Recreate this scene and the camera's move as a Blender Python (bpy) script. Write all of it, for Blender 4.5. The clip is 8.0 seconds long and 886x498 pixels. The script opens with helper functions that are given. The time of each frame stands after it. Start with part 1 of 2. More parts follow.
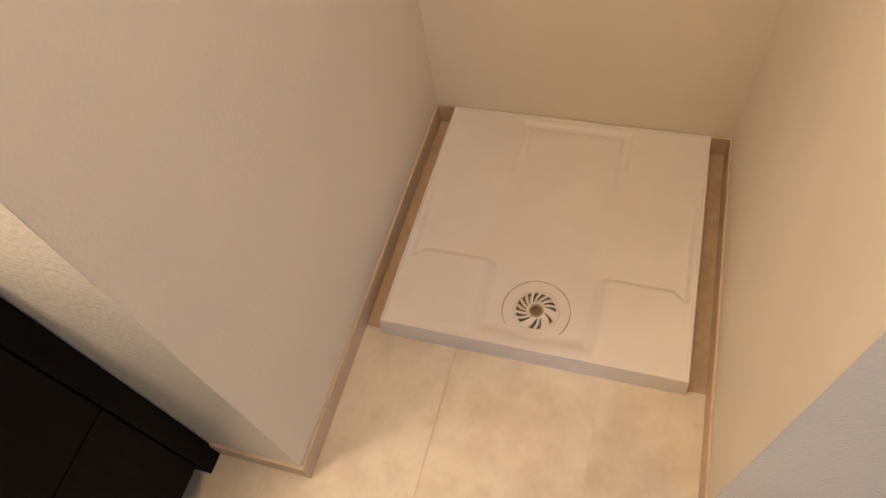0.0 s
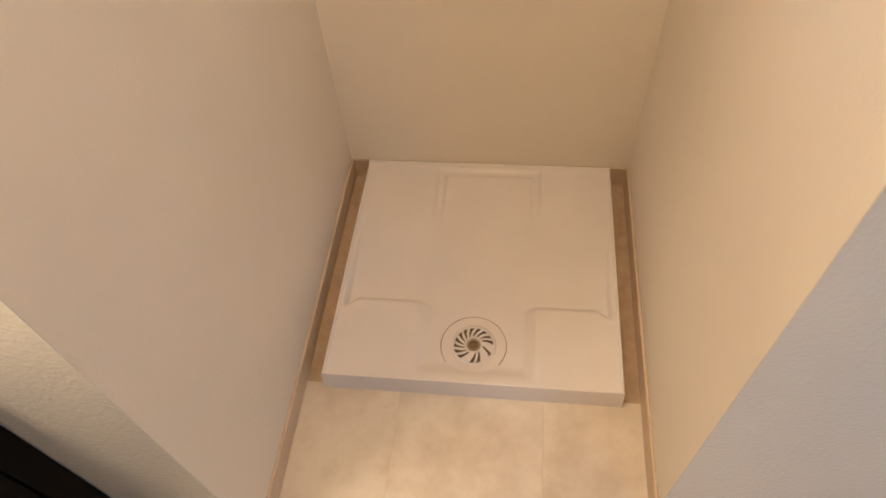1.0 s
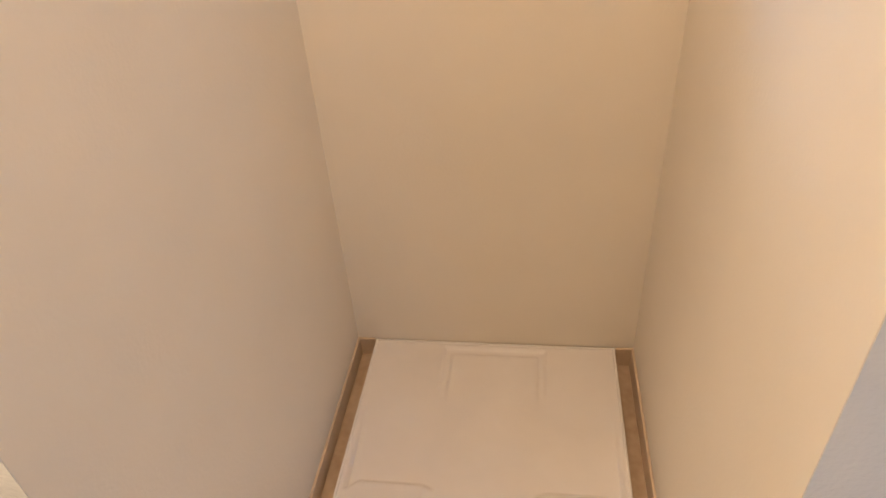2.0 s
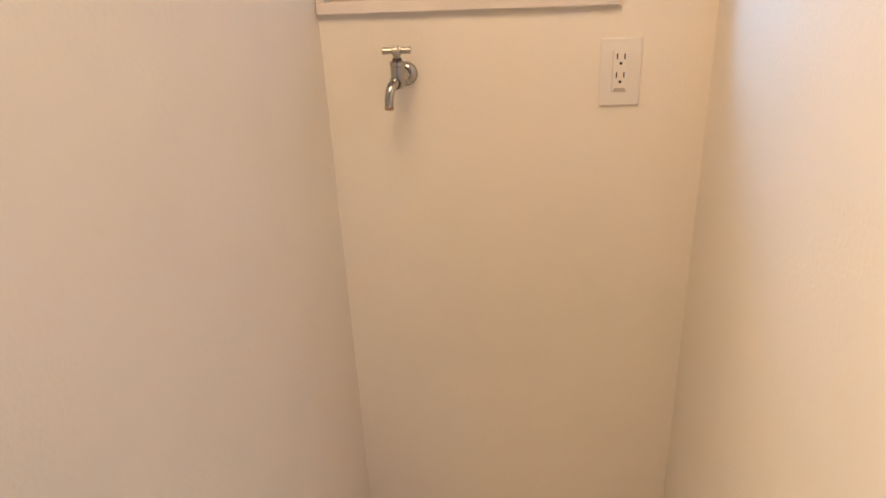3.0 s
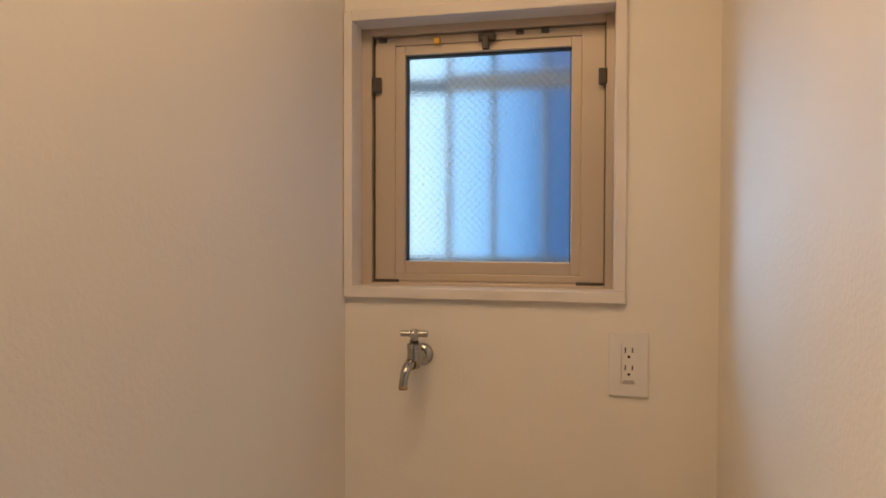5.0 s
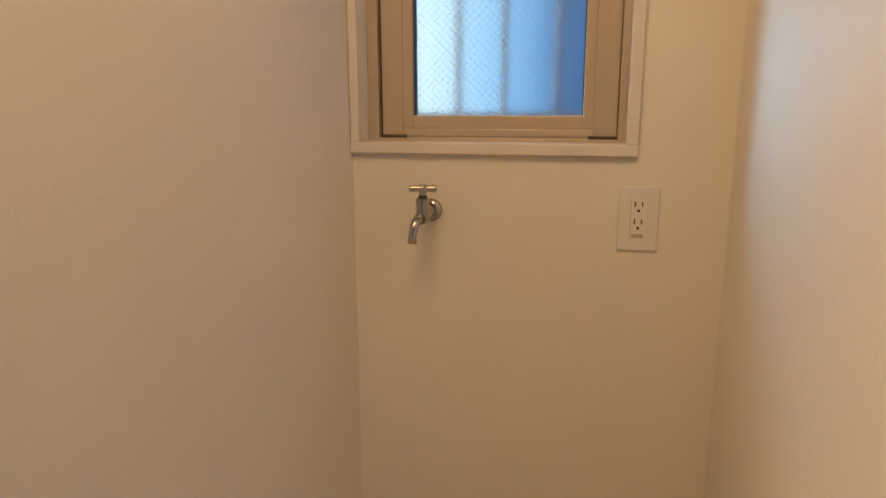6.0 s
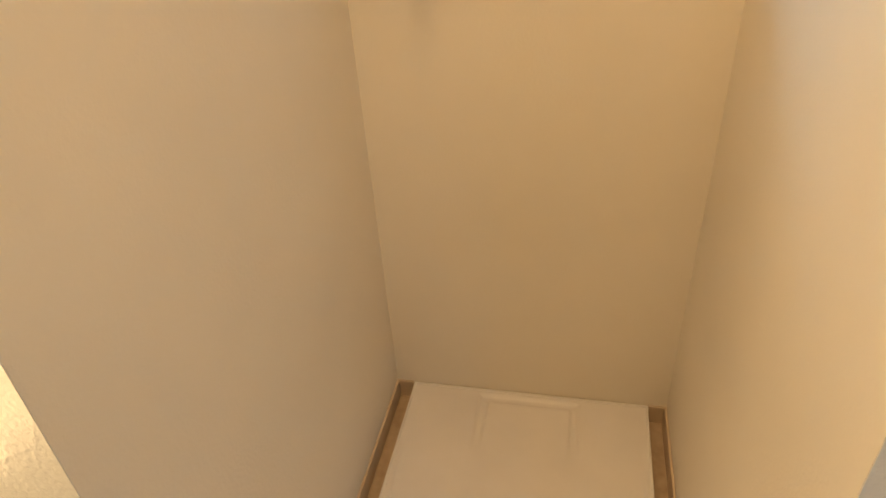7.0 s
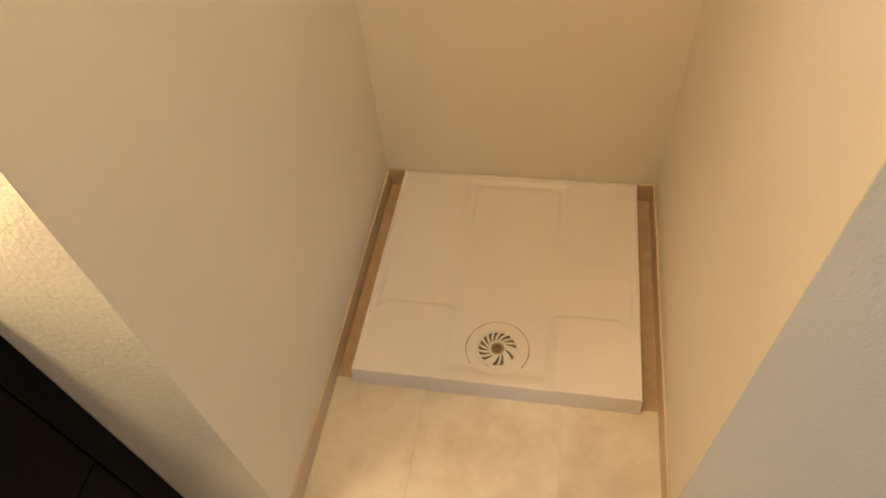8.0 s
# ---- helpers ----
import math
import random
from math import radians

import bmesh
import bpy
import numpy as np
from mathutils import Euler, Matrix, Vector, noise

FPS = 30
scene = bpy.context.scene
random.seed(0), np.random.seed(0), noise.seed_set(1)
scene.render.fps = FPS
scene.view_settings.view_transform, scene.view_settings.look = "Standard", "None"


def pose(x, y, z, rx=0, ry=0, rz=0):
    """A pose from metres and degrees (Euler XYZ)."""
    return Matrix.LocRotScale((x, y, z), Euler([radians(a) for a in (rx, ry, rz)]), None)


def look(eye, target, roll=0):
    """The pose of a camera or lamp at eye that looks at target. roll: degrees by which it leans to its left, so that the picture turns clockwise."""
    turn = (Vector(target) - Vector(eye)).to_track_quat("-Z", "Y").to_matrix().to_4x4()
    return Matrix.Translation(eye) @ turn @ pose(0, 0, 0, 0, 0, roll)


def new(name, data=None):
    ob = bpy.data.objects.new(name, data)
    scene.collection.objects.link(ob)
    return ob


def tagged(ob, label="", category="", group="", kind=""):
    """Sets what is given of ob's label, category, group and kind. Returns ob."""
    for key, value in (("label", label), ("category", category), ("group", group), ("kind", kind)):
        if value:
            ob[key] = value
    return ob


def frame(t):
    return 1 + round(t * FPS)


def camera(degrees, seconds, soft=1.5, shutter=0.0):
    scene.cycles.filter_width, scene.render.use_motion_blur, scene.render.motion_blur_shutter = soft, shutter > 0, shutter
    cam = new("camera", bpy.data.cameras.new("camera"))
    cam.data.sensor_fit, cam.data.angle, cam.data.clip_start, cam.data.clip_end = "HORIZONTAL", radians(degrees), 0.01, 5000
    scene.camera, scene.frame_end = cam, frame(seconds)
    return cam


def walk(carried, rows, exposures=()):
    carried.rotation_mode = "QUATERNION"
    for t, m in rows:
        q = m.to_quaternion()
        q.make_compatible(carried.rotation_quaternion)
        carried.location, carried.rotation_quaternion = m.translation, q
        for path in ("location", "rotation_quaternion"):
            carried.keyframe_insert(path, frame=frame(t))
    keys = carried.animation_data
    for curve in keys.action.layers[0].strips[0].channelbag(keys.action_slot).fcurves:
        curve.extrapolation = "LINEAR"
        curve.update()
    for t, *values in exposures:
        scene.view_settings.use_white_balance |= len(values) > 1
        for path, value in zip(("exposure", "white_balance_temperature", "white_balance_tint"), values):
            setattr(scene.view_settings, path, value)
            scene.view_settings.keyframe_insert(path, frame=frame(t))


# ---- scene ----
cam = camera(67.3, 8.0, soft=1.7)
PATH = [
    (0, (0.128, -1.183, 1.329), (-0.348, -0.2, -0.346), -12.3),
    (0.2, (0.093, -1.209, 1.336), (-0.288, -0.189, -0.341), -12.3),
    (0.4, (0.081, -1.227, 1.339), (-0.227, -0.161, -0.325), -10.8),
    (0.5, (0.077, -1.237, 1.340), (-0.188, -0.135, -0.308), -8.7),
    (0.7, (0.074, -1.24, 1.348), (-0.146, -0.105, -0.284), -6.2),
    (1, (0.077, -1.246, 1.35), (-0.131, -0.063, -0.25), -5.3),
    (1.5, (0.086, -1.255, 1.362), (-0.16, 0.131, -0.059), -5.1),
    (1.7, (0.087, -1.264, 1.353), (-0.158, 0.194, 0.006), -4.9),
    (2.8, (0.102, -1.316, 1.33), (-0.224, 0.489, 0.532), -2.5),
    (3, (0.109, -1.307, 1.388), (-0.242, 0.502, 0.61), -2.6),
    (3.5, (0.129, -1.305, 1.422), (-0.277, 0.562, 0.831), -2.8),
    (4, (0.121, -1.31, 1.417), (-0.276, 0.617, 1.061), -0.3),
    (4.5, (0.137, -1.31, 1.445), (-0.302, 0.63, 1.232), -0.1),
    (4.7, (0.137, -1.314, 1.447), (-0.3, 0.633, 1.311), -0.0),
    (5.25, (0.128, -1.324, 1.440), (-0.303, 0.618, 1.425), 0.2),
    (5.8, (0.123, -1.318, 1.411), (-0.32, 0.618, 1.169), -0.3),
    (6, (0.138, -1.311, 1.409), (-0.32, 0.589, 0.987), -0.1),
    (6.3, (0.119, -1.312, 1.38), (-0.309, 0.517, 0.692), -1.2),
    (6.5, (0.115, -1.316, 1.387), (-0.308, 0.453, 0.553), -1.8),
    (6.6, (0.101, -1.321, 1.392), (-0.301, 0.42, 0.493), -2.4),
    (7, (0.096, -1.298, 1.435), (-0.285, 0.309, 0.307), -3.9),
    (7.5, (0.098, -1.301, 1.421), (-0.249, 0.119, 0.056), -4.5),
    (8, (0.097, -1.312, 1.386), (-0.213, -0.096, -0.171), -6.6),
]
walk(cam, [(t, look(eye, target, roll)) for t, eye, target, roll in PATH],
     [(0.0, 0.48, 6500, 8), (1.5, 0.56, 6400, 9), (3.0, 0.59, 6100, 9), (3.5, 0.18, 6300, 9), (4.0, 0.11, 6350, 9), (4.5, -0.28, 6400, 9),
      (6.0, -0.25, 7150, 8), (6.5, -0.05, 8000, 7), (7.0, 0.31, 8000, 1), (7.5, 0.45, 8000, 0), (8.0, 0.44, 7900, 0)])

# ---- the plan, in metres ----
XL, XR = -0.371, 0.368          # side walls of the washing machine recess
YL, YR = -0.973, -0.860         # where the two side walls end
XW, XE, YS, ZC = -1.16, 1.25, -4.20, 2.40   # the washroom round it
OX0, OX1, OZ0, OZ1 = -0.354, 0.180, 1.333, 1.888   # window opening

# ---- light ----
world = bpy.data.worlds.new("world")
scene.world = world
world.use_nodes = True
wn = world.node_tree
sky = wn.nodes.new("ShaderNodeTexSky")
sky.sky_type, sky.sun_disc = "NISHITA", False
sky.sun_elevation, sky.sun_rotation = radians(16), radians(-46)
wn.nodes["Background"].inputs["Strength"].default_value = 0.08
wn.links.new(sky.outputs[0], wn.nodes["Background"].inputs["Color"])


def lamp(name, kind, m, energy, color, **sizes):
    data = bpy.data.lights.new(name, kind)
    data.energy, data.color = energy, color
    for key, value in sizes.items():
        if key == "radius":
            data.shadow_soft_size = value
        if key == "wide":
            data.shape, data.size = "RECTANGLE", value
        if key == "high":
            data.size_y = value
    ob = new(name, data)
    ob.matrix_world = m
    return ob


WARM = (1.0, 0.67, 0.375)
lamp("basin_light", "AREA", pose(-0.68, -1.24, 1.52), 7.4, (1.0, 0.75, 0.50), wide=0.16, high=0.16)
lamp("ceiling_light", "AREA", pose(-0.15, -1.05, 2.37), 14.0, WARM, wide=0.70, high=0.70)
lamp("daylight", "AREA", look((1.23, -1.90, 0.95), (0.62, -0.90, 0.5)), 3.0, (0.13, 0.49, 1.0), wide=0.7, high=1.4)
sun = lamp("sun", "SUN", look((0, 0, 0), (0.68, -0.69, -0.24)), 5.0, (0.28, 0.61, 1.0))
sun.data.angle = radians(42)


# ---- materials ----
def material(name, color, rough=0.5, metal=0.0):
    m = bpy.data.materials.new(name)
    m.use_nodes = True
    n = m.node_tree
    b = n.nodes["Principled BSDF"]
    b.inputs["Base Color"].default_value = (*color, 1)
    b.inputs["Roughness"].default_value = rough
    b.inputs["Metallic"].default_value = metal
    return m, n, b


def coords(n, scale=(1, 1, 1)):
    geo = n.nodes.new("ShaderNodeNewGeometry")
    mp = n.nodes.new("ShaderNodeMapping")
    mp.inputs["Scale"].default_value = scale
    n.links.new(geo.outputs["Position"], mp.inputs["Vector"])
    return mp.outputs[0]


def noise_node(n, vec, scale, detail=3.0, rough=0.5):
    t = n.nodes.new("ShaderNodeTexNoise")
    t.inputs["Scale"].default_value, t.inputs["Detail"].default_value = scale, detail
    t.inputs["Roughness"].default_value = rough
    n.links.new(vec, t.inputs["Vector"])
    return t.outputs["Fac"]


def ramp(n, fac, stops):
    r = n.nodes.new("ShaderNodeValToRGB")
    e = r.color_ramp.elements
    while len(e) < len(stops):
        e.new(0.5)
    for el, (p, c) in zip(e, stops):
        el.position, el.color = p, (*c, 1)
    n.links.new(fac, r.inputs[0])
    return r.outputs[0]


def bump(n, b, fac, strength, dist, after=None):
    k = n.nodes.new("ShaderNodeBump")
    k.inputs["Strength"].default_value, k.inputs["Distance"].default_value = strength, dist
    n.links.new(fac, k.inputs["Height"])
    if after:
        n.links.new(after, k.inputs["Normal"])
    n.links.new(k.outputs[0], b.inputs["Normal"])
    return k.outputs[0]


def wallpaper(name, base, rough=0.50, scale=150, depth=0.0010):
    """Vinyl wallpaper with a pressed plaster grain."""
    m, n, b = material(name, base, rough)
    v = coords(n)
    big = noise_node(n, v, 2.3, 3)
    low = tuple(c * 0.955 for c in base)
    n.links.new(ramp(n, big, [(0.35, low), (0.65, base)]), b.inputs["Base Color"])
    one = bump(n, b, noise_node(n, v, scale, 2, 0.5), 0.5, depth)
    bump(n, b, noise_node(n, v, 420, 2), 0.25, 0.0006, one)
    return m


M_WALL = wallpaper("wallpaper", (0.81, 0.75, 0.665))
M_WALL_COARSE = wallpaper("coarse_wallpaper", (0.84, 0.81, 0.75), 0.22, 135, 0.0024)
M_WALL_COARSE.node_tree.nodes["Principled BSDF"].inputs["Specular IOR Level"].default_value = 0.8
M_CEIL = wallpaper("ceiling_paper", (0.82, 0.81, 0.78))

m, n, b = material("stone_look_tile", (0.66, 0.58, 0.48), 0.42)
v = coords(n)
info = n.nodes.new("ShaderNodeObjectInfo")
off = n.nodes.new("ShaderNodeVectorMath")
off.operation = "ADD"
mul = n.nodes.new("ShaderNodeVectorMath")
mul.operation = "SCALE"
mul.inputs[0].default_value = (9, 7, 5)
n.links.new(info.outputs["Random"], mul.inputs["Scale"])
n.links.new(v, off.inputs[0])
n.links.new(mul.outputs[0], off.inputs[1])
cloud = noise_node(n, off.outputs[0], 6.5, 6, 0.62)
n.links.new(ramp(n, cloud, [(0.32, (0.55, 0.475, 0.385)), (0.46, (0.64, 0.57, 0.485)), (0.58, (0.71, 0.65, 0.565)), (0.72, (0.61, 0.535, 0.445))]), b.inputs["Base Color"])
bump(n, b, noise_node(n, off.outputs[0], 60, 4), 0.15, 0.001)
M_TILE = m
M_GROUT = material("tile_joint", (0.66, 0.58, 0.48), 0.8)[0]

m, n, b = material("moulded_white_plastic", (0.85, 0.85, 0.85), 0.38)
v = coords(n)
n.links.new(ramp(n, noise_node(n, v, 7, 4), [(0.3, (0.70, 0.67, 0.675)), (0.7, (0.75, 0.72, 0.725))]), b.inputs["Base Color"])
bump(n, b, noise_node(n, v, 500, 2), 0.12, 0.0004)
M_PAN = m
M_DRAIN = material("drain_plastic", (0.74, 0.70, 0.69), 0.35)[0]
M_HOLE = material("drain_depth", (0.34, 0.25, 0.15), 0.6)[0]
# dark patches in the colour stand in for shade in the drain groove
m, n, b = material("groove_shade", (0.40, 0.32, 0.24), 0.7)
n.links.new(ramp(n, noise_node(n, coords(n), 22, 2), [(0.48, (0.12, 0.085, 0.055)), (0.68, (0.55, 0.48, 0.42))]), b.inputs["Base Color"])
M_GROOVE = m

m, n, b = material("beige_vinyl_skirting", (0.50, 0.36, 0.26), 0.45)
v = coords(n)
n.links.new(ramp(n, noise_node(n, v, 14, 4), [(0.3, (0.55, 0.43, 0.315)), (0.7, (0.63, 0.505, 0.385))]), b.inputs["Base Color"])
bump(n, b, noise_node(n, v, 240, 2), 0.2, 0.0005)
M_SKIRT = m

m, n, b = material("dark_stained_wood", (0.018, 0.012, 0.010), 0.6)
b.inputs["Specular IOR Level"].default_value = 0.08
v = coords(n, (30, 30, 2))
g = noise_node(n, v, 3, 5)
n.links.new(ramp(n, g, [(0.3, (0.0015, 0.001, 0.0008)), (0.7, (0.005, 0.003, 0.002))]), b.inputs["Base Color"])
bump(n, b, g, 0.12, 0.0008)
M_DARK = m
M_RECESS = material("shadow_gap_board", (0.012, 0.009, 0.008), 0.7)[0]

m, n, b = material("white_painted_trim", (0.76, 0.70, 0.64), 0.45)
v = coords(n)
n.links.new(ramp(n, noise_node(n, v, 9, 3), [(0.3, (0.69, 0.62, 0.565)), (0.7, (0.75, 0.685, 0.63))]), b.inputs["Base Color"])
M_TRIM = m

m, n, b = material("anodised_aluminium", (0.55, 0.455, 0.36), 0.42, 0.25)
v = coords(n, (1, 1, 0.05))
bump(n, b, noise_node(n, v, 900, 2), 0.05, 0.0003)
M_ALU = m
M_RUBBER = material("black_gasket", (0.02, 0.017, 0.015), 0.6)[0]
M_CATCH = material("bronze_plastic", (0.07, 0.052, 0.04), 0.45)[0]
M_BRASS = material("brass_stop", (0.62, 0.36, 0.06), 0.35, 0.8)[0]
m, n, b = material("worn_chrome", (0.42, 0.41, 0.40), 0.12, 1.0)
n.links.new(ramp(n, noise_node(n, coords(n), 130, 3), [(0.35, (0.09,) * 3), (0.75, (0.28,) * 3)]), b.inputs["Roughness"])
M_CHROME = m
M_SATIN = material("satin_chrome", (0.47, 0.45, 0.42), 0.36, 1.0)[0]
M_PLATE = material("white_switch_plastic", (0.76, 0.715, 0.675), 0.32)[0]
M_MODULE = material("ivory_socket_plastic", (0.78, 0.735, 0.695), 0.35)[0]
M_SLOT = material("socket_slot", (0.03, 0.02, 0.015), 0.6)[0]
M_MARK = material("grey_print_and_edge_shade", (0.45, 0.40, 0.36), 0.5)[0]
M_WIRE = material("wire", (0.22, 0.26, 0.32), 0.5, 0.3)[0]
M_BAR = material("grille_aluminium", (0.28, 0.31, 0.38), 0.5, 0.2)[0]

M_RAIL = material("rail_aluminium", (0.78, 0.68, 0.60), 0.5)[0]
m, n, b = material("obscured_glass", (0.93, 0.97, 1.0), 0.27)
b.inputs["Transmission Weight"].default_value, b.inputs["IOR"].default_value = 1.0, 1.45
v = coords(n)
cell = n.nodes.new("ShaderNodeTexVoronoi")
cell.inputs["Scale"].default_value = 190
n.links.new(v, cell.inputs["Vector"])
bump(n, b, cell.outputs["Distance"], 0.13, 0.0020)
M_GLASS = m

m, n, b = material("far_sky", (0.0, 0.0, 0.0), 1.0)
geo = n.nodes.new("ShaderNodeNewGeometry")
sep = n.nodes.new("ShaderNodeSeparateXYZ")
n.links.new(geo.outputs["Position"], sep.inputs[0])
mr = n.nodes.new("ShaderNodeMapRange")
mr.inputs["From Min"].default_value, mr.inputs["From Max"].default_value = -0.70, 0.20
n.links.new(sep.outputs["X"], mr.inputs["Value"])
n.links.new(ramp(n, mr.outputs[0], [(0.0, (0.72, 0.94, 1.0)), (0.30, (0.62, 0.88, 1.0)), (0.42, (0.37, 0.68, 0.98)), (0.54, (0.26, 0.56, 0.94)), (0.66, (0.16, 0.39, 0.77)), (0.71, (0.125, 0.32, 0.65)), (0.76, (0.045, 0.14, 0.35)), (1.0, (0.03, 0.10, 0.27))]), b.inputs["Emission Color"])
b.inputs["Emission Strength"].default_value = 1.5
M_SKY = m


# ---- mesh helpers ----
def box(bm, x0, x1, y0, y1, z0, z1, bevel=0.0, segments=2):
    vs = [bm.verts.new(p) for p in ((x0, y0, z0), (x1, y0, z0), (x1, y1, z0), (x0, y1, z0), (x0, y0, z1), (x1, y0, z1), (x1, y1, z1), (x0, y1, z1))]
    fs = [bm.faces.new([vs[i] for i in f]) for f in ((3, 2, 1, 0), (4, 5, 6, 7), (0, 1, 5, 4), (1, 2, 6, 5), (2, 3, 7, 6), (3, 0, 4, 7))]
    if bevel:
        es = list({e for f in fs for e in f.edges})
        bmesh.ops.bevel(bm, geom=es, offset=bevel, segments=segments, affect="EDGES", profile=0.5)
    return bm


def boxed(*args, **kw):
    return box(bmesh.new(), *args, **kw)


def lathe(bm, profile, m=Matrix(), steps=32):
    """Turns (radius, height) pairs round the local z axis."""
    rings = []
    for r, z in profile:
        rings.append([bm.verts.new(m @ Vector((r * math.cos(a), r * math.sin(a), z))) for a in (2 * math.pi * k / steps for k in range(steps))])
    for lo, hi in zip(rings, rings[1:]):
        for k in range(steps):
            bm.faces.new((lo[k], lo[(k + 1) % steps], hi[(k + 1) % steps], hi[k]))
    bm.faces.new(rings[0][::-1])
    bm.faces.new(rings[-1])
    return bm


def tube(bm, path, radii, steps=16):
    """A round pipe along a list of points."""
    pts = [Vector(p) for p in path]
    rings, side = [], Vector((1, 0, 0))
    for k, p in enumerate(pts):
        d = (pts[min(k + 1, len(pts) - 1)] - pts[max(k - 1, 0)]).normalized()
        u = (side - d * side.dot(d)).normalized()
        w = d.cross(u)
        r = radii[k]
        rings.append([bm.verts.new(p + r * (u * math.cos(a) + w * math.sin(a))) for a in (2 * math.pi * s / steps for s in range(steps))])
    for lo, hi in zip(rings, rings[1:]):
        for k in range(steps):
            bm.faces.new((lo[k], lo[(k + 1) % steps], hi[(k + 1) % steps], hi[k]))
    bm.faces.new(rings[0][::-1])
    bm.faces.new(rings[-1])
    return bm


def mesh_of(name, bm, mat, smooth=False):
    me = bpy.data.meshes.new(name)
    bmesh.ops.recalc_face_normals(bm, faces=bm.faces)
    bm.to_mesh(me)
    bm.free()
    me.materials.append(mat)
    if smooth:
        me.shade_smooth()
        me.set_sharp_from_angle(angle=radians(35))
    return me


def part(name, bm, mat, parent=None, label="", smooth=False):
    ob = new(name, mesh_of(name, bm, mat, smooth))
    ob.parent = parent
    if label:
        ob["label"] = label
    return ob


def structure(name, bm, mat, label, category):
    return tagged(part(name, bm, mat), label, category, kind="structure")


def thing(name, label, category, at=(0, 0, 0), kind=""):
    ob = new(name)
    ob.empty_display_size = 0.05
    ob.location = at
    return tagged(ob, label, category, kind=kind)


# ---- setting ----
T = 0.10
bm = boxed(XL - T, OX0, 0, 0.13, 0, ZC)
box(bm, OX1, XR + T, 0, 0.13, 0, ZC)
box(bm, OX0, OX1, 0, 0.13, 0, OZ0)
box(bm, OX0, OX1, 0, 0.13, OZ1, ZC)
structure("wall_north", bm, M_WALL, "cream textured wallpaper wall with a window opening", "wall")
structure("wall_west", boxed(XL - T, XL, YL + 0.0016, 0, 0, ZC), M_WALL, "cream wallpaper side wall of the recess", "wall")
structure("wall_east", boxed(XR, XR + T, YR + 0.0016, 0, 0, ZC), M_WALL, "cream wallpaper side wall of the recess", "wall")
bm = boxed(XW, XL - 0.0004, YL, YL + 0.0014, 0, ZC)
box(bm, XW, XL - T - 0.001, YL + 0.0014, YL + T, 0, ZC)
structure("wall_end_west", bm, M_WALL_COARSE, "white coarse-grained wallpaper wall beside the vanity", "wall")
bm = boxed(XR + 0.0004, XE, YR, YR + 0.0014, 0, ZC)
box(bm, XR + T + 0.001, XE, YR + 0.0014, YR + T, 0, ZC)
structure("wall_end_east", bm, M_WALL_COARSE, "white coarse-grained wallpaper wall in cool light", "wall")
structure("wall_far_west", boxed(XW - T, XW, YS - T, YL + T, 0, ZC), M_WALL, "plain cream wallpaper wall", "wall")
bm = boxed(XE, XE + T, YS - T, -2.35, 0, ZC)
box(bm, XE, XE + T, -1.45, YR + T, 0, ZC)
box(bm, XE, XE + T, -2.35, -1.45, 1.85, ZC)
box(bm, XE, XE + T, -2.35, -1.45, 0, 0.15)
structure("wall_far_east", bm, M_WALL, "plain cream wallpaper wall with a daylight opening", "wall")
structure("wall_south", boxed(XW, XE, YS - T, YS, 0, ZC), M_WALL, "plain cream wallpaper wall", "wall")
structure("ceiling", boxed(XW - T, XE + T, YS - T, 0.13, ZC, ZC + 0.1), M_CEIL, "plain off-white ceiling", "ceiling")
floor = structure("floor", boxed(XW - T, XE + T, YS - T, 0.13, -0.1, -0.0010), M_GROUT, "cream stone-look tiled floor", "floor")

# skirting, 60 mm high
SK, ST = 0.060, 0.006
for x0, x1, y0, y1 in ((XL, XL + ST, YL, 0), (XR - ST, XR, YR, 0), (XL + ST, -0.3235, -ST, 0), (0.3235, XR - ST, -ST, 0),
                       (-0.60, XL + ST, YL - ST, YL), (XR - ST, XE, YR - ST, YR)):
    structure("baseboard", boxed(x0, x1, y0, y1, 0, SK, bevel=0.0012), M_SKIRT, "thin beige vinyl skirting along the floor", "baseboard")

# brown strips that paint the floor's shade into the narrow gaps beside the pan
m, n, b = material("gap_shade", (0.45, 0.33, 0.24), 0.6)
gap_tone = noise_node(n, coords(n), 30, 4)
n.links.new(ramp(n, gap_tone, [(0.3, (0.42, 0.31, 0.22)), (0.7, (0.54, 0.42, 0.315))]), b.inputs["Base Color"])
bump(n, b, gap_tone, 0.2, 0.001)
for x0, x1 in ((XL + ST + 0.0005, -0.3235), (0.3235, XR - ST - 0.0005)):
    structure("trim", boxed(x0, x1, -0.632, -ST - 0.0005, 0.0003, 0.0022, bevel=0.0006, segments=1), m, "brown strip painted as shade on the floor beside the pan", "trim")

# ---- window ----
win = thing("window_1", "aluminium awning window with obscured wired glass", "window", (OX0, 0, OZ0), "structure")


def wpart(name, bm, mat, parent=None, label="", smooth=False):
    bmesh.ops.translate(bm, verts=bm.verts, vec=(-OX0, 0, -OZ0))
    return part(name, bm, mat, parent or win, label, smooth)


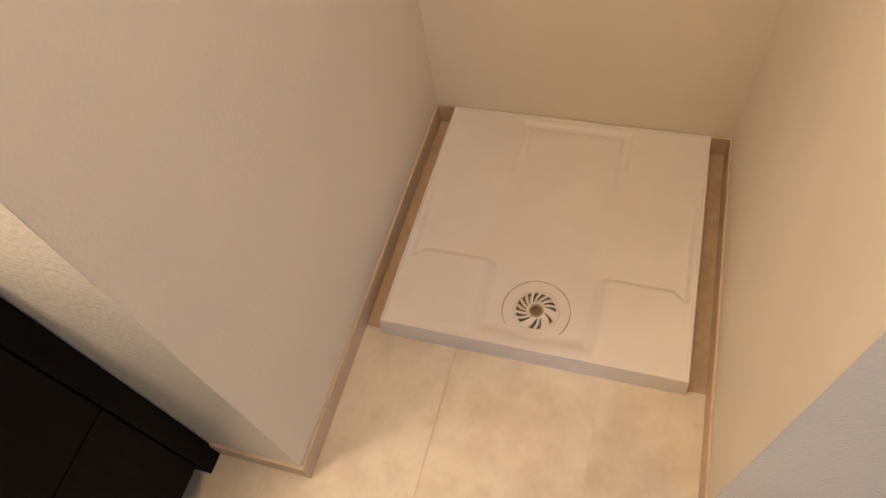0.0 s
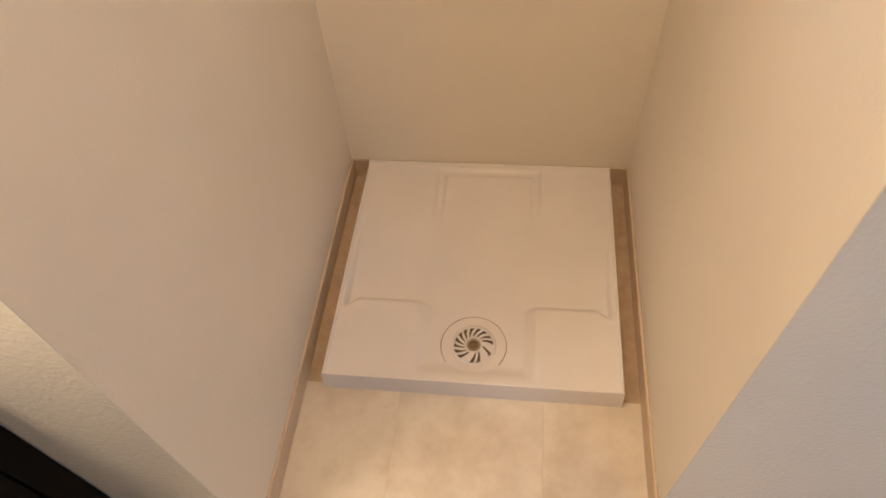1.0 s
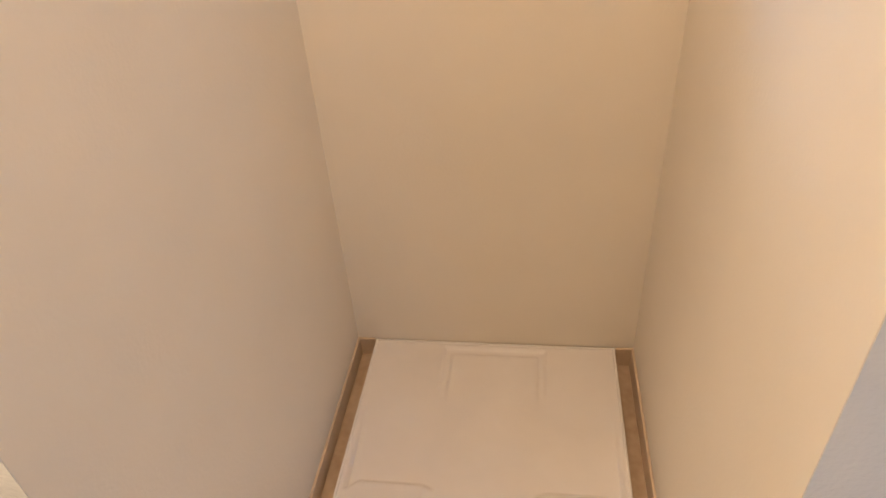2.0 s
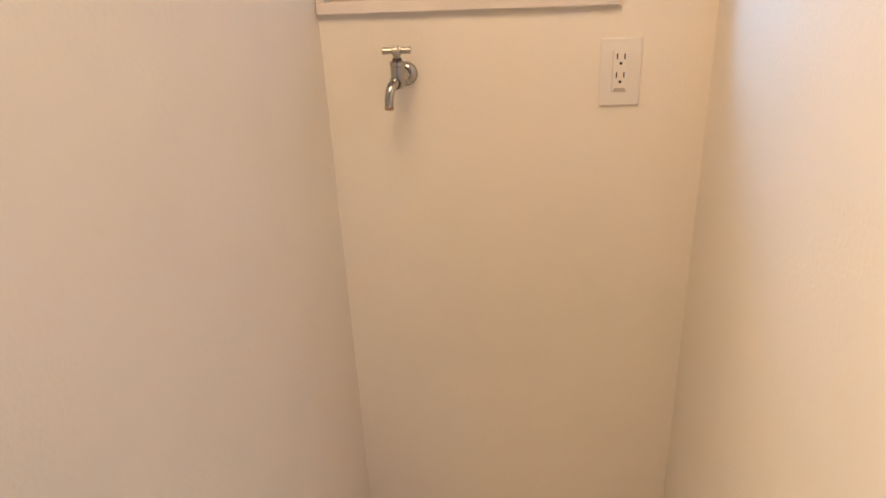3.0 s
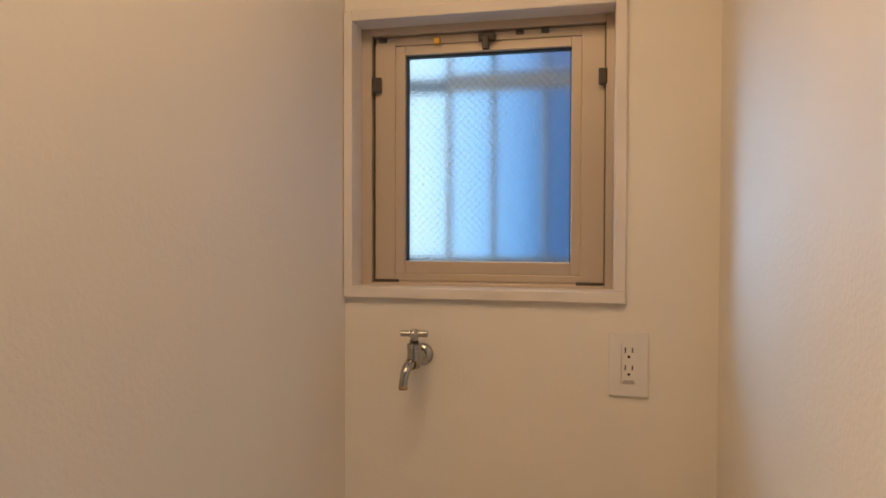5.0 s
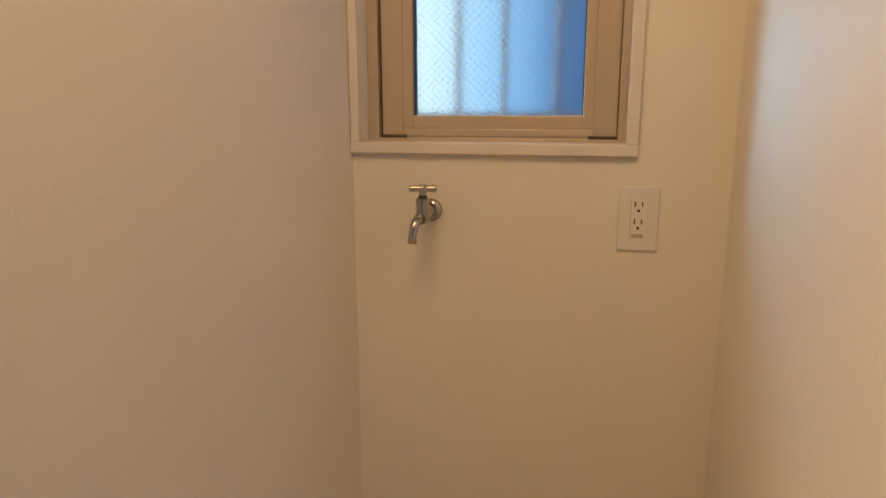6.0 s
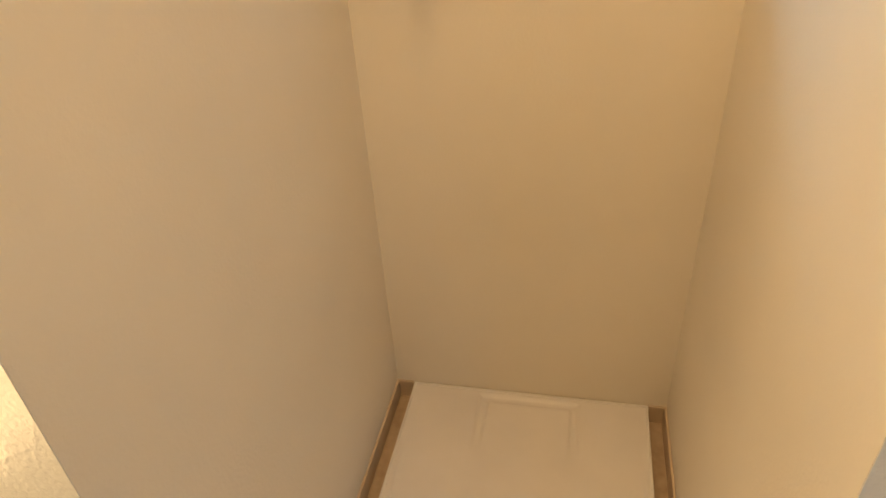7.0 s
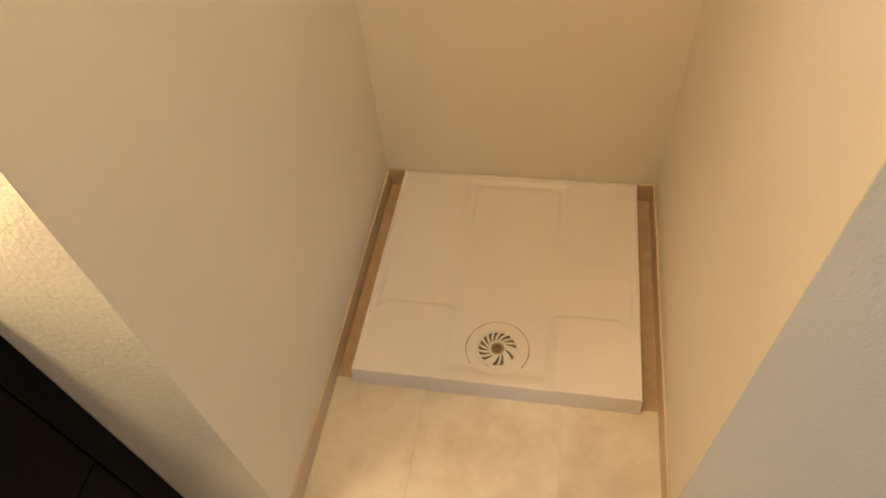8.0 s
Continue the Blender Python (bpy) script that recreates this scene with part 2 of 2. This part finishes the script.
CW = 0.019
wpart("casing", boxed(XL + 0.001, OX0 + 0.003, -0.012, 0.050, OZ0 + 0.003, OZ1 + CW, bevel=0.002), M_TRIM, label="white painted window casing")
wpart("casing", boxed(OX1 - 0.003, OX1 + CW, -0.012, 0.050, OZ0 + 0.003, OZ1 + CW, bevel=0.002), M_TRIM)
wpart("casing", boxed(OX0 + 0.003, OX1 - 0.003, -0.012, 0.050, OZ1 - 0.003, OZ1 + CW, bevel=0.002), M_TRIM)
wpart("window_sill", boxed(XL + 0.001, OX1 + CW, -0.014, 0.055, OZ0 - 0.019, OZ0 + 0.003, bevel=0.002), M_TRIM, label="white painted window sill")
FY0, FY1 = 0.050, 0.115
FW = 0.019
FX0, FX1, FZ0, FZ1 = OX0 + 0.025, OX1 - FW, OZ0 + 0.009, OZ1 - FW
bm = boxed(OX0, FX0, FY0, FY1, OZ0, OZ1, bevel=0.0012)
box(bm, FX1, OX1, FY0, FY1, OZ0, OZ1, bevel=0.0012)
box(bm, FX0, FX1, FY0, FY1, OZ0, FZ0, bevel=0.0012)
box(bm, FX0, FX1, FY0, FY1, FZ1, OZ1, bevel=0.0012)
wpart("window_frame", bm, M_ALU, label="bronze-grey aluminium frame")
bm = boxed(FX0, FX0 + 0.003, 0.072, FY1, FZ0, FZ1)
box(bm, FX1 - 0.0008, FX1, 0.072, FY1, FZ0, FZ1)
box(bm, FX0, FX0 + 0.020, 0.0965, 0.112, FZ0, FZ1)
box(bm, FX1 - 0.018, FX1, 0.0965, 0.112, FZ0, FZ1)
box(bm, FX0 + 0.020, FX1 - 0.018, 0.0965, 0.112, FZ0, FZ0 + 0.020)
box(bm, FX0 + 0.020, FX1 - 0.018, 0.0965, 0.112, FZ1 - 0.015, FZ1)
wpart("bottom_track", boxed(FX0 + 0.056, FX1 - 0.056, 0.058, 0.070, FZ0, FZ0 + 0.0028, bevel=0.0006), M_ALU, label="thin aluminium track under the sash")
wpart("gasket", bm, M_RUBBER, label="black rubber seal")
# sash with a stepped inner bead
SX0, SX1, SZ0, SZ1 = -0.324, 0.1595, 1.3455, 1.867
GX0, GX1, GZ0, GZ1 = -0.258, 0.093, 1.388, 1.829
IX0, IX1, IZ0, IZ1 = -0.279, 0.113, 1.361, 1.849
bm = boxed(SX0, IX0, 0.060, 0.095, SZ0, SZ1, bevel=0.0015)
box(bm, IX1, SX1, 0.060, 0.095, SZ0, SZ1, bevel=0.0015)
box(bm, IX0, IX1, 0.060, 0.095, SZ0, IZ0, bevel=0.0015)
box(bm, IX0, IX1, 0.060, 0.095, IZ1, SZ1, bevel=0.0015)
sash = wpart("sash", bm, M_ALU, label="aluminium opening sash")
bm = boxed(IX0 - 0.0005, GX0, 0.064, 0.092, IZ0, IZ1, bevel=0.0015)
box(bm, GX1, IX1 + 0.0005, 0.064, 0.092, IZ0, IZ1, bevel=0.0015)
box(bm, GX0, GX1, 0.064, 0.092, IZ0, GZ0, bevel=0.0015)
box(bm, GX0, GX1, 0.064, 0.092, GZ1, IZ1, bevel=0.0015)
wpart("glazing_bead", bm, M_ALU, sash)
bm = boxed(GX0, GX0 + 0.004, 0.074, 0.090, GZ0, GZ1)
box(bm, GX1 - 0.003, GX1, 0.074, 0.090, GZ0, GZ1)
box(bm, GX0 + 0.004, GX1 - 0.003, 0.074, 0.090, GZ1 - 0.004, GZ1)
wpart("glazing_seal", bm, material("glazing_seal", (0.05, 0.07, 0.10), 0.5)[0], sash, "dark glazing seal")
pane = wpart("pane", boxed(GX0 + 0.004, GX1 - 0.003, 0.079, 0.086, GZ0, GZ1 - 0.004), M_GLASS, sash, "obscured wired glass pane")
pane.visible_shadow = False
# diagonal wires
bm = bmesh.new()
PX0, PX1, PZ0, PZ1 = GX0 + 0.004, GX1 - 0.003, GZ0, GZ1 - 0.004
step, wr = 0.0165, 0.00026
for sgn in (1, -1):
    k = -60
    while k < 90:
        pts = []
        c = k * step
        for x in (PX0, PX1):
            z = PZ0 + c + sgn * (x - PX0)
            pts.append((x, z))
        (xa, za), (xb, zb) = pts
        if za > zb:
            xa, za, xb, zb = xb, zb, xa, za
        if zb > PZ0 and za < PZ1:
            fa, fb = max(0, (PZ0 - za) / (zb - za)), min(1, (PZ1 - za) / (zb - za))
            p = [Vector((xa + (xb - xa) * f, 0.0782, za + (zb - za) * f)) for f in (fa, fb)]
            if (p[1] - p[0]).length > 0.003:
                tube(bm, p, (wr, wr), 4)
        k += 1
tagged(wpart("wire_mesh", bm, M_WIRE, sash, "fine diamond wire mesh"), kind="stuff")
for x0, x1, z in ((SX0 - 0.003, SX0 + 0.016, 1.765), (SX1 - 0.013, SX1 + 0.004, 1.762)):
    wpart("sash_catch", boxed(x0, x1, 0.046, 0.0595, z - 0.016, z + 0.016, bevel=0.002), M_CATCH, label="dark bronze sash catch")
for x0, x1 in ((SX0 + 0.001, SX0 + 0.054), (SX1 - 0.055, SX1 - 0.001)):
    wpart("corner_pad", boxed(x0, x1, 0.054, 0.0595, SZ0 - 0.004, SZ0 + 0.003, bevel=0.001), M_CATCH)
bm = boxed(-0.098, -0.062, 0.046, 0.0595, 1.847, 1.862, bevel=0.003)
box(bm, -0.088, -0.074, 0.038, 0.050, 1.826, 1.854, bevel=0.003)
wpart("latch", bm, M_CATCH, label="dark window latch handle")
wpart("latch_stop", boxed(-0.193, -0.179, 0.052, 0.0595, 1.846, 1.860, bevel=0.002), M_BRASS, label="small yellow latch stop")
for x in (-0.306, -0.012, 0.040):
    wpart("latch_stop", boxed(x - 0.008, x + 0.008, 0.052, 0.0595, 1.857, 1.865, bevel=0.001), M_CATCH)

# outside the glass
grille = thing("window_grille", "grey aluminium security grille outside the window", "window grille", (-0.08, 0.24, 1.3))
for x in (-0.312, -0.199, -0.092, 0.0285, 0.142):
    part("grille_bar", boxed(x - 0.006 + 0.08, x + 0.006 + 0.08, 0, 0.012, -0.02, 0.72, bevel=0.002), M_BAR, grille)
part("grille_rail", boxed(-0.36, 0.36, -0.012, -0.001, 0.058, 0.092, bevel=0.002), M_BAR, grille)
part("grille_rail", boxed(-0.36, -0.119, -0.012, -0.001, 0.482, 0.514, bevel=0.002), M_BAR, grille)
part("grille_rail", boxed(-0.118, 0.36, -0.014, -0.001, 0.482, 0.522, bevel=0.002), M_RAIL, grille, "paler, slightly taller right part of the rail")
for x in (-0.33, 0.31):
    part("grille_bracket", boxed(x, x + 0.02, -0.111, -0.012, 0.0, 0.028, bevel=0.001), M_BAR, grille)
bm = bmesh.new()
bm.faces.new([bm.verts.new(p) for p in ((-0.60, 0.9, 0.7), (1.0, 0.9, 0.7), (1.0, 0.9, 2.7), (-0.60, 0.9, 2.7))])
structure("backdrop", bm, M_SKY, "pale blue daylight beyond the window", "sky")

# ---- washing machine pan ----
PW, PD, PH = 0.640, 0.638, 0.060
pan = thing("washing_machine_pan", "white moulded plastic drip pan on the floor against the wall", "drip pan", (0, -PD / 2 - 0.002, 0))


def ease(v, soft=0.2):
    """A straight ramp from 0 to 1 with rounded ends."""
    v = min(max(v, 0), 1)
    k = 2 * soft * (1 - soft)
    return v * v / k if v < soft else 1 - (1 - v) ** 2 / k if v > 1 - soft else (v - soft / 2) / (1 - soft)


DX, DY, DR = 0.001, -0.537, 0.0735


def pan_height(x, y):
    # the floor of the pan falls from the two back pads to the drain
    main = 0.0155 * ease((-0.175 - y) / 0.25) * ease((0.306 - abs(x)) / 0.009)
    # a shallow channel round three sides of the plateau between the back pads
    edge = min(x + 0.131, 0.144 - x, -0.016 - y)
    bay = 0.0062 * ease(edge / 0.011) * ease((0.031 - edge) / 0.011) * ease((y + 0.225) / 0.10)
    depth = main + bay
    # two raised front pads with a bevelled outer corner
    for cx, side in ((-0.131, -1), (0.139, 1)):
        dx = (cx - x) * side
        back = -0.445 - max(0, abs(x) - 0.274) * 0.85
        q = math.hypot(max(dx / 0.030 + 0.3, 0), max((y - back) / 0.017 + 0.3, 0)) - 0.3
        depth *= ease(q)
    depth *= ease((y + 0.630) / 0.050, 0.4)
    depth += 0.0020 * ease(1.6 - math.hypot(x - DX, y - DY) / 0.075)
    return PH - 0.0030 - depth


bm = bmesh.new()
NX, NY = 200, 200
rim = 0.007
grid = []
for j in range(NY + 1):
    row = []
    for i in range(NX + 1):
        x = -PW / 2 + rim + (PW - 2 * rim) * i / NX
        y = -PD + rim + (PD - 2 * rim) * j / NY
        row.append(bm.verts.new((x, y + PD / 2, pan_height(x, y))))
    grid.append(row)
for j in range(NY):
    for i in range(NX):
        q = (grid[j][i], grid[j][i + 1], grid[j + 1][i + 1], grid[j + 1][i])
        c = sum((w.co for w in q), Vector()) / 4
        if math.hypot(c.x - DX, c.y - PD / 2 - DY) > DR - 0.004:
            bm.faces.new(q)
loop = [grid[0][i] for i in range(NX)] + [grid[j][NX] for j in range(NY)] + [grid[NY][i] for i in range(NX, 0, -1)] + [grid[j][0] for j in range(NY, 0, -1)]
last = loop
for inset, z in ((0.0055, PH - 0.0005), (0.004, PH), (0.002, PH), (0.0006, PH - 0.0008), (0.0, PH - 0.003), (-0.003, 0.0)):
    ring = []
    for w in loop:
        sx = (w.co.x / (PW / 2 - rim)) * (PW / 2 - inset) if abs(abs(w.co.x) - (PW / 2 - rim)) < 1e-5 else w.co.x * (PW / 2 - inset) / (PW / 2 - rim)
        sy = w.co.y * (PD / 2 - inset) / (PD / 2 - rim)
        ring.append(bm.verts.new((sx, sy, z)))
    for k in range(len(loop)):
        bm.faces.new((last[k], last[(k + 1) % len(loop)], ring[(k + 1) % len(loop)], ring[k]))
    last = ring
ob = part("tray", bm, M_PAN, pan)
ob.data.shade_smooth()
ob.data.set_sharp_from_angle(angle=radians(40))

# drain: flange, flat ring painted dark for the groove's shade, slotted cap, open centre
dz = pan_height(DX, DY)
at = Matrix.Translation((DX, DY + PD / 2, dz))


def ring_plate(bm, r0, r1, z0, z1, m, steps=64):
    rows = []
    for r, z in ((r0, z0), (r0, z1), (r1, z1), (r1, z0)):
        rows.append([bm.verts.new(m @ Vector((r * math.cos(a), r * math.sin(a), z))) for a in (2 * math.pi * k / steps for k in range(steps))])
    for k in range(4):
        a, c = rows[k], rows[(k + 1) % 4]
        for s in range(steps):
            bm.faces.new((a[s], a[(s + 1) % steps], c[(s + 1) % steps], c[s]))
    return bm


drain = part("drain", ring_plate(bmesh.new(), 0.0500, 0.0716, -0.006, 0.0012, at), M_DRAIN, pan, "round white drain fitting")
part("groove", ring_plate(bmesh.new(), 0.0714, 0.0738, -0.006, 0.0007, at), M_GROOVE, drain, "dark groove round the drain")
part("drain_well", lathe(bmesh.new(), ((0.052, -0.018), (0.052, -0.017)), at, 32), M_HOLE, drain)
part("well_wall", ring_plate(bmesh.new(), 0.0490, 0.0520, -0.018, -0.0045, at), M_HOLE, drain)

# cap: rings round the holes with webs between the slots
N = 17
cap = bmesh.new()
M = 272
angles = [2 * math.pi * k / M for k in range(M)]
radii = [0.0145, 0.0165, 0.0205, 0.0235, 0.0270, 0.0305, 0.0340, 0.0375, 0.0405, 0.0430, 0.0460, 0.0505]
closed = {0, 12, 15}
rows = []
for r in radii:
    z = 0.0042 - 0.0030 * ((r - 0.0145) / 0.036) ** 2 - (0.003 if r < 0.015 else 0)
    rows.append([cap.verts.new(at @ Vector((r * math.cos(a), r * math.sin(a), z))) for a in angles])
for i in range(len(radii) - 1):
    rm = (radii[i] + radii[i + 1]) / 2
    for k in range(M):
        a = angles[k] + math.pi / M
        u = ((a + (rm - 0.03) * 15.0) / (2 * math.pi) * N + 0.4056) % N
        slot, frac = int(u), u - int(u)
        half = 0.165 + 0.13 * (rm - 0.0205) / 0.02
        if 0.0205 < rm < 0.0430 and abs(frac - 0.5) < half and slot not in closed:
            continue
        cap.faces.new((rows[i][k], rows[i][(k + 1) % M], rows[i + 1][(k + 1) % M], rows[i + 1][k]))
ob = part("drain_cap", cap, M_DRAIN, drain, "white drain cap with swirling slots", True)
mod = ob.modifiers.new("thick", "SOLIDIFY")
mod.thickness, mod.offset = 0.0025, -1
part("drain_throat", ring_plate(bmesh.new(), 0.0110, 0.0155, -0.010, 0.0030, at), material("drain_throat", (0.36, 0.27, 0.18), 0.5)[0], drain, "brownish open drain centre")

part("drain_core", lathe(bmesh.new(), ((0.0113, -0.009), (0.0113, -0.0065)), at, 24), material("drain_core", (0.22, 0.155, 0.085), 0.5)[0], drain, "brown bottom of the drain centre")

# ---- tap ----
tap = thing("wall_tap", "chrome wall tap with cross handle and bent spout", "tap", (-0.2005, 0, 1.2015))
rot = Matrix.Rotation(radians(90), 4, "X")    # local z points out of the wall
part("escutcheon", lathe(bmesh.new(), ((0.0235, 0.0), (0.0235, 0.003), (0.0212, 0.0065), (0.016, 0.010), (0.012, 0.0115)), Matrix.Translation((-0.002, 0, -0.002)) @ rot), M_CHROME, tap, "round chrome wall flange", True)
bm = lathe(bmesh.new(), ((0.0095, 0.009), (0.0095, 0.026), (0.0125, 0.028), (0.0125, 0.040), (0.0105, 0.043)), rot, 6)
part("inlet_nut", bm, M_CHROME, tap, "", True)
DXT = -0.0035
bm = tube(bmesh.new(), ((0, -0.040, 0), (DXT * 0.6, -0.054, 0.0), (DXT, -0.066, 0.0)), (0.0105, 0.0115, 0.0105))
lathe(bm, ((0.007, -0.021), (0.0120, -0.018), (0.0136, -0.010), (0.0136, 0.020), (0.0146, 0.021), (0.0146, 0.028), (0.011, 0.0305)), Matrix.Translation((DXT, -0.060, 0)), 24)
part("tap_body", bm, M_CHROME, tap, "", True)
part("gland_ring", lathe(bmesh.new(), ((0.0085, 0.030), (0.0085, 0.035)), Matrix.Translation((DXT, -0.060, 0)), 24), M_CATCH, tap, "dark gland ring", True)
bm = lathe(bmesh.new(), ((0.006, 0.034), (0.0075, 0.040), (0.0085, 0.046), (0.0085, 0.052), (0.0065, 0.0555), (0.004, 0.0565)), Matrix.Translation((DXT, -0.060, 0)), 24)
for d in ((1, 0.12), (0.12, -1)):
    dv = Vector((d[0], d[1], 0)).normalized()
    c = Vector((DXT, -0.060, 0.0485))
    tube(bm, [c - dv * 0.027, c - dv * 0.026, c - dv * 0.008, c + dv * 0.008, c + dv * 0.026, c + dv * 0.027], (0.0050, 0.0066, 0.0060, 0.0060, 0.0066, 0.0050), 12)
part("handle", bm, M_SATIN, tap, "chrome cross handle", True)
sp = [(DXT - 0.002, -0.062, -0.010), (DXT - 0.005, -0.075, -0.010), (DXT - 0.0075, -0.085, -0.014), (DXT - 0.0095, -0.092, -0.023), (DXT - 0.011, -0.096, -0.035), (DXT - 0.0115, -0.0985, -0.048)]
spout = part("spout", tube(bmesh.new(), sp, (0.0100, 0.0098, 0.0093, 0.0088, 0.0082, 0.0080), 20), M_CHROME, tap, "bent chrome spout", True)
ring = tube(bmesh.new(), (Vector(sp[0]).lerp(Vector(sp[1]), 0.25), Vector(sp[0]).lerp(Vector(sp[1]), 0.75)), (0.0118, 0.0118), 20)
part("spout_ring", ring, M_CATCH, spout, "dark seal ring at the root of the spout", True)
tip = Matrix.Translation(sp[-1])
part("spout_nozzle", lathe(bmesh.new(), ((0.0074, -0.006), (0.0086, -0.0055), (0.0086, 0.0), (0.0078, 0.001)), tip, 20), material("aged_brass", (0.42, 0.28, 0.17), 0.35, 0.9)[0], spout, "worn brass nozzle ring", True)

# ---- socket ----
SX, SZ, PWD, PHT = 0.2060, 1.2020, 0.0755, 0.130
sock = thing("wall_socket", "white double wall socket with earth holes", "socket", (SX, 0, SZ))
bm = boxed(-PWD / 2, PWD / 2, -0.0055, 0, -PHT / 2 - 0.003, PHT / 2 - 0.0095)
bmesh.ops.bevel(bm, geom=[e for e in bm.edges if abs(e.verts[0].co.y - e.verts[1].co.y) > 0.004], offset=0.005, segments=4, affect="EDGES", profile=0.5)
bmesh.ops.bevel(bm, geom=[e for e in bm.edges if all(w.co.y < -0.001 for w in e.verts)], offset=0.0022, segments=3, affect="EDGES")
part("cover_plate", bm, M_PLATE, sock, "", True)
part("socket_module", boxed(-0.0130, 0.0135, -0.0062, -0.0055, -0.0430, 0.0345, bevel=0.0003), M_MODULE, sock, "ivory socket insert")
# grey strip that paints the shadow along the insert's left edge
part("module_edge", boxed(-0.0142, -0.0133, -0.0059, -0.0056, -0.0430, 0.0345), M_MARK, sock, "thin grey shadow line")
for z in (0.0225, -0.0110):
    for x, h in ((-0.0063, 0.0053), (0.0070, 0.0046)):
        part("slot", boxed(x - 0.0012, x + 0.0012, -0.0066, -0.0058, z - h, z + h), M_SLOT, sock)
    part("earth_hole", lathe(bmesh.new(), ((0.0028, 0.0058), (0.0028, 0.0066)), Matrix.Translation((0.0005, 0, z - 0.0125)) @ rot, 16), M_SLOT, sock)
bm = boxed(-0.0125, 0.0125, -0.0068, -0.0060, -0.0420, -0.0350)
for w in bm.verts:
    if w.co.z > -0.0360:
        w.co.x *= 0.72
part("marking_strip", bm, M_MARK, sock, "grey printed strip")

# ---- vanity cabinet ----
VX, VY0, VY1, VZ = -0.572, -1.72, YL - 0.002, 0.78
van = thing("vanity_cabinet", "dark stained wooden vanity cabinet against the wall", "cabinet", (VX, VY1, 0))


def vpart(name, x0, x1, y0, y1, z0, z1, mat=None, label="", bevel=0.002):
    bm = boxed(x0 - VX, x1 - VX, y0 - VY1, y1 - VY1, z0, z1, bevel=bevel)
    return part(name, bm, mat or M_DARK, van, label)


FILL = 0.046
vpart("side_filler", XW, VX, VY1 - FILL, VY1, 0.0, VZ)
vpart("carcass", XW + 0.002, VX - 0.022, VY0, VY1 - FILL - 0.001, 0.065, VZ)
vpart("toe_kick", XW + 0.002, VX - 0.065, VY0 + 0.01, VY1 - FILL - 0.002, 0.0, 0.064, M_RECESS, "black recessed plinth")
for ya, yb in ((VY1 - FILL - 0.003 - 0.345, VY1 - FILL - 0.003), (VY0, VY1 - FILL - 0.003 - 0.348)):
    vpart("cabinet_door", VX - 0.0215, VX - 0.001, ya, yb, 0.068, 0.406)
    vpart("drawer_front", VX - 0.0215, VX - 0.001, ya, yb, 0.410, VZ - 0.004)
vpart("worktop", XW + 0.002, VX + 0.012, VY0, VY1, VZ + 0.001, VZ + 0.025, M_PLATE, "white vanity top")

# ---- floor tiles ----
TS, TL, JW = 0.3105, 0.621, 0.0008
tile_meshes = {}
jx, jy = -0.153, -1.182


def tile(x0, x1, y0, y1):
    w, d = round(x1 - x0, 4), round(y1 - y0, 4)
    if w < 0.01 or d < 0.01:
        return
    if (w, d) not in tile_meshes:
        bm = boxed(-w / 2, w / 2, -d / 2, d / 2, -0.004, 0)
        bmesh.ops.bevel(bm, geom=[e for e in bm.edges if all(q.co.z > -0.001 for q in e.verts)], offset=0.0005, segments=1, affect="EDGES")
        tile_meshes[(w, d)] = mesh_of("floor_tile", bm, M_TILE)
    ob = new("floor_tile", tile_meshes[(w, d)])
    ob.location = ((x0 + x1) / 2, (y0 + y1) / 2, 0)
    ob.parent = floor


for i in range(-4, 9):
    for j in range(-5, 3):
        x0, x1 = jx + i * TS + JW / 2, jx + (i + 1) * TS - JW / 2
        y0, y1 = jy + j * TL + JW / 2, jy + (j + 1) * TL - JW / 2
        x0, x1, y0, y1 = max(x0, XW), min(x1, XE), max(y0, YS), min(y1, 0)
        if y0 > YR - 0.2 and (x1 < XL - 0.05 or x0 > XR + 0.05) and y0 > YL:
            continue
        tile(x0, x1, y0, y1)
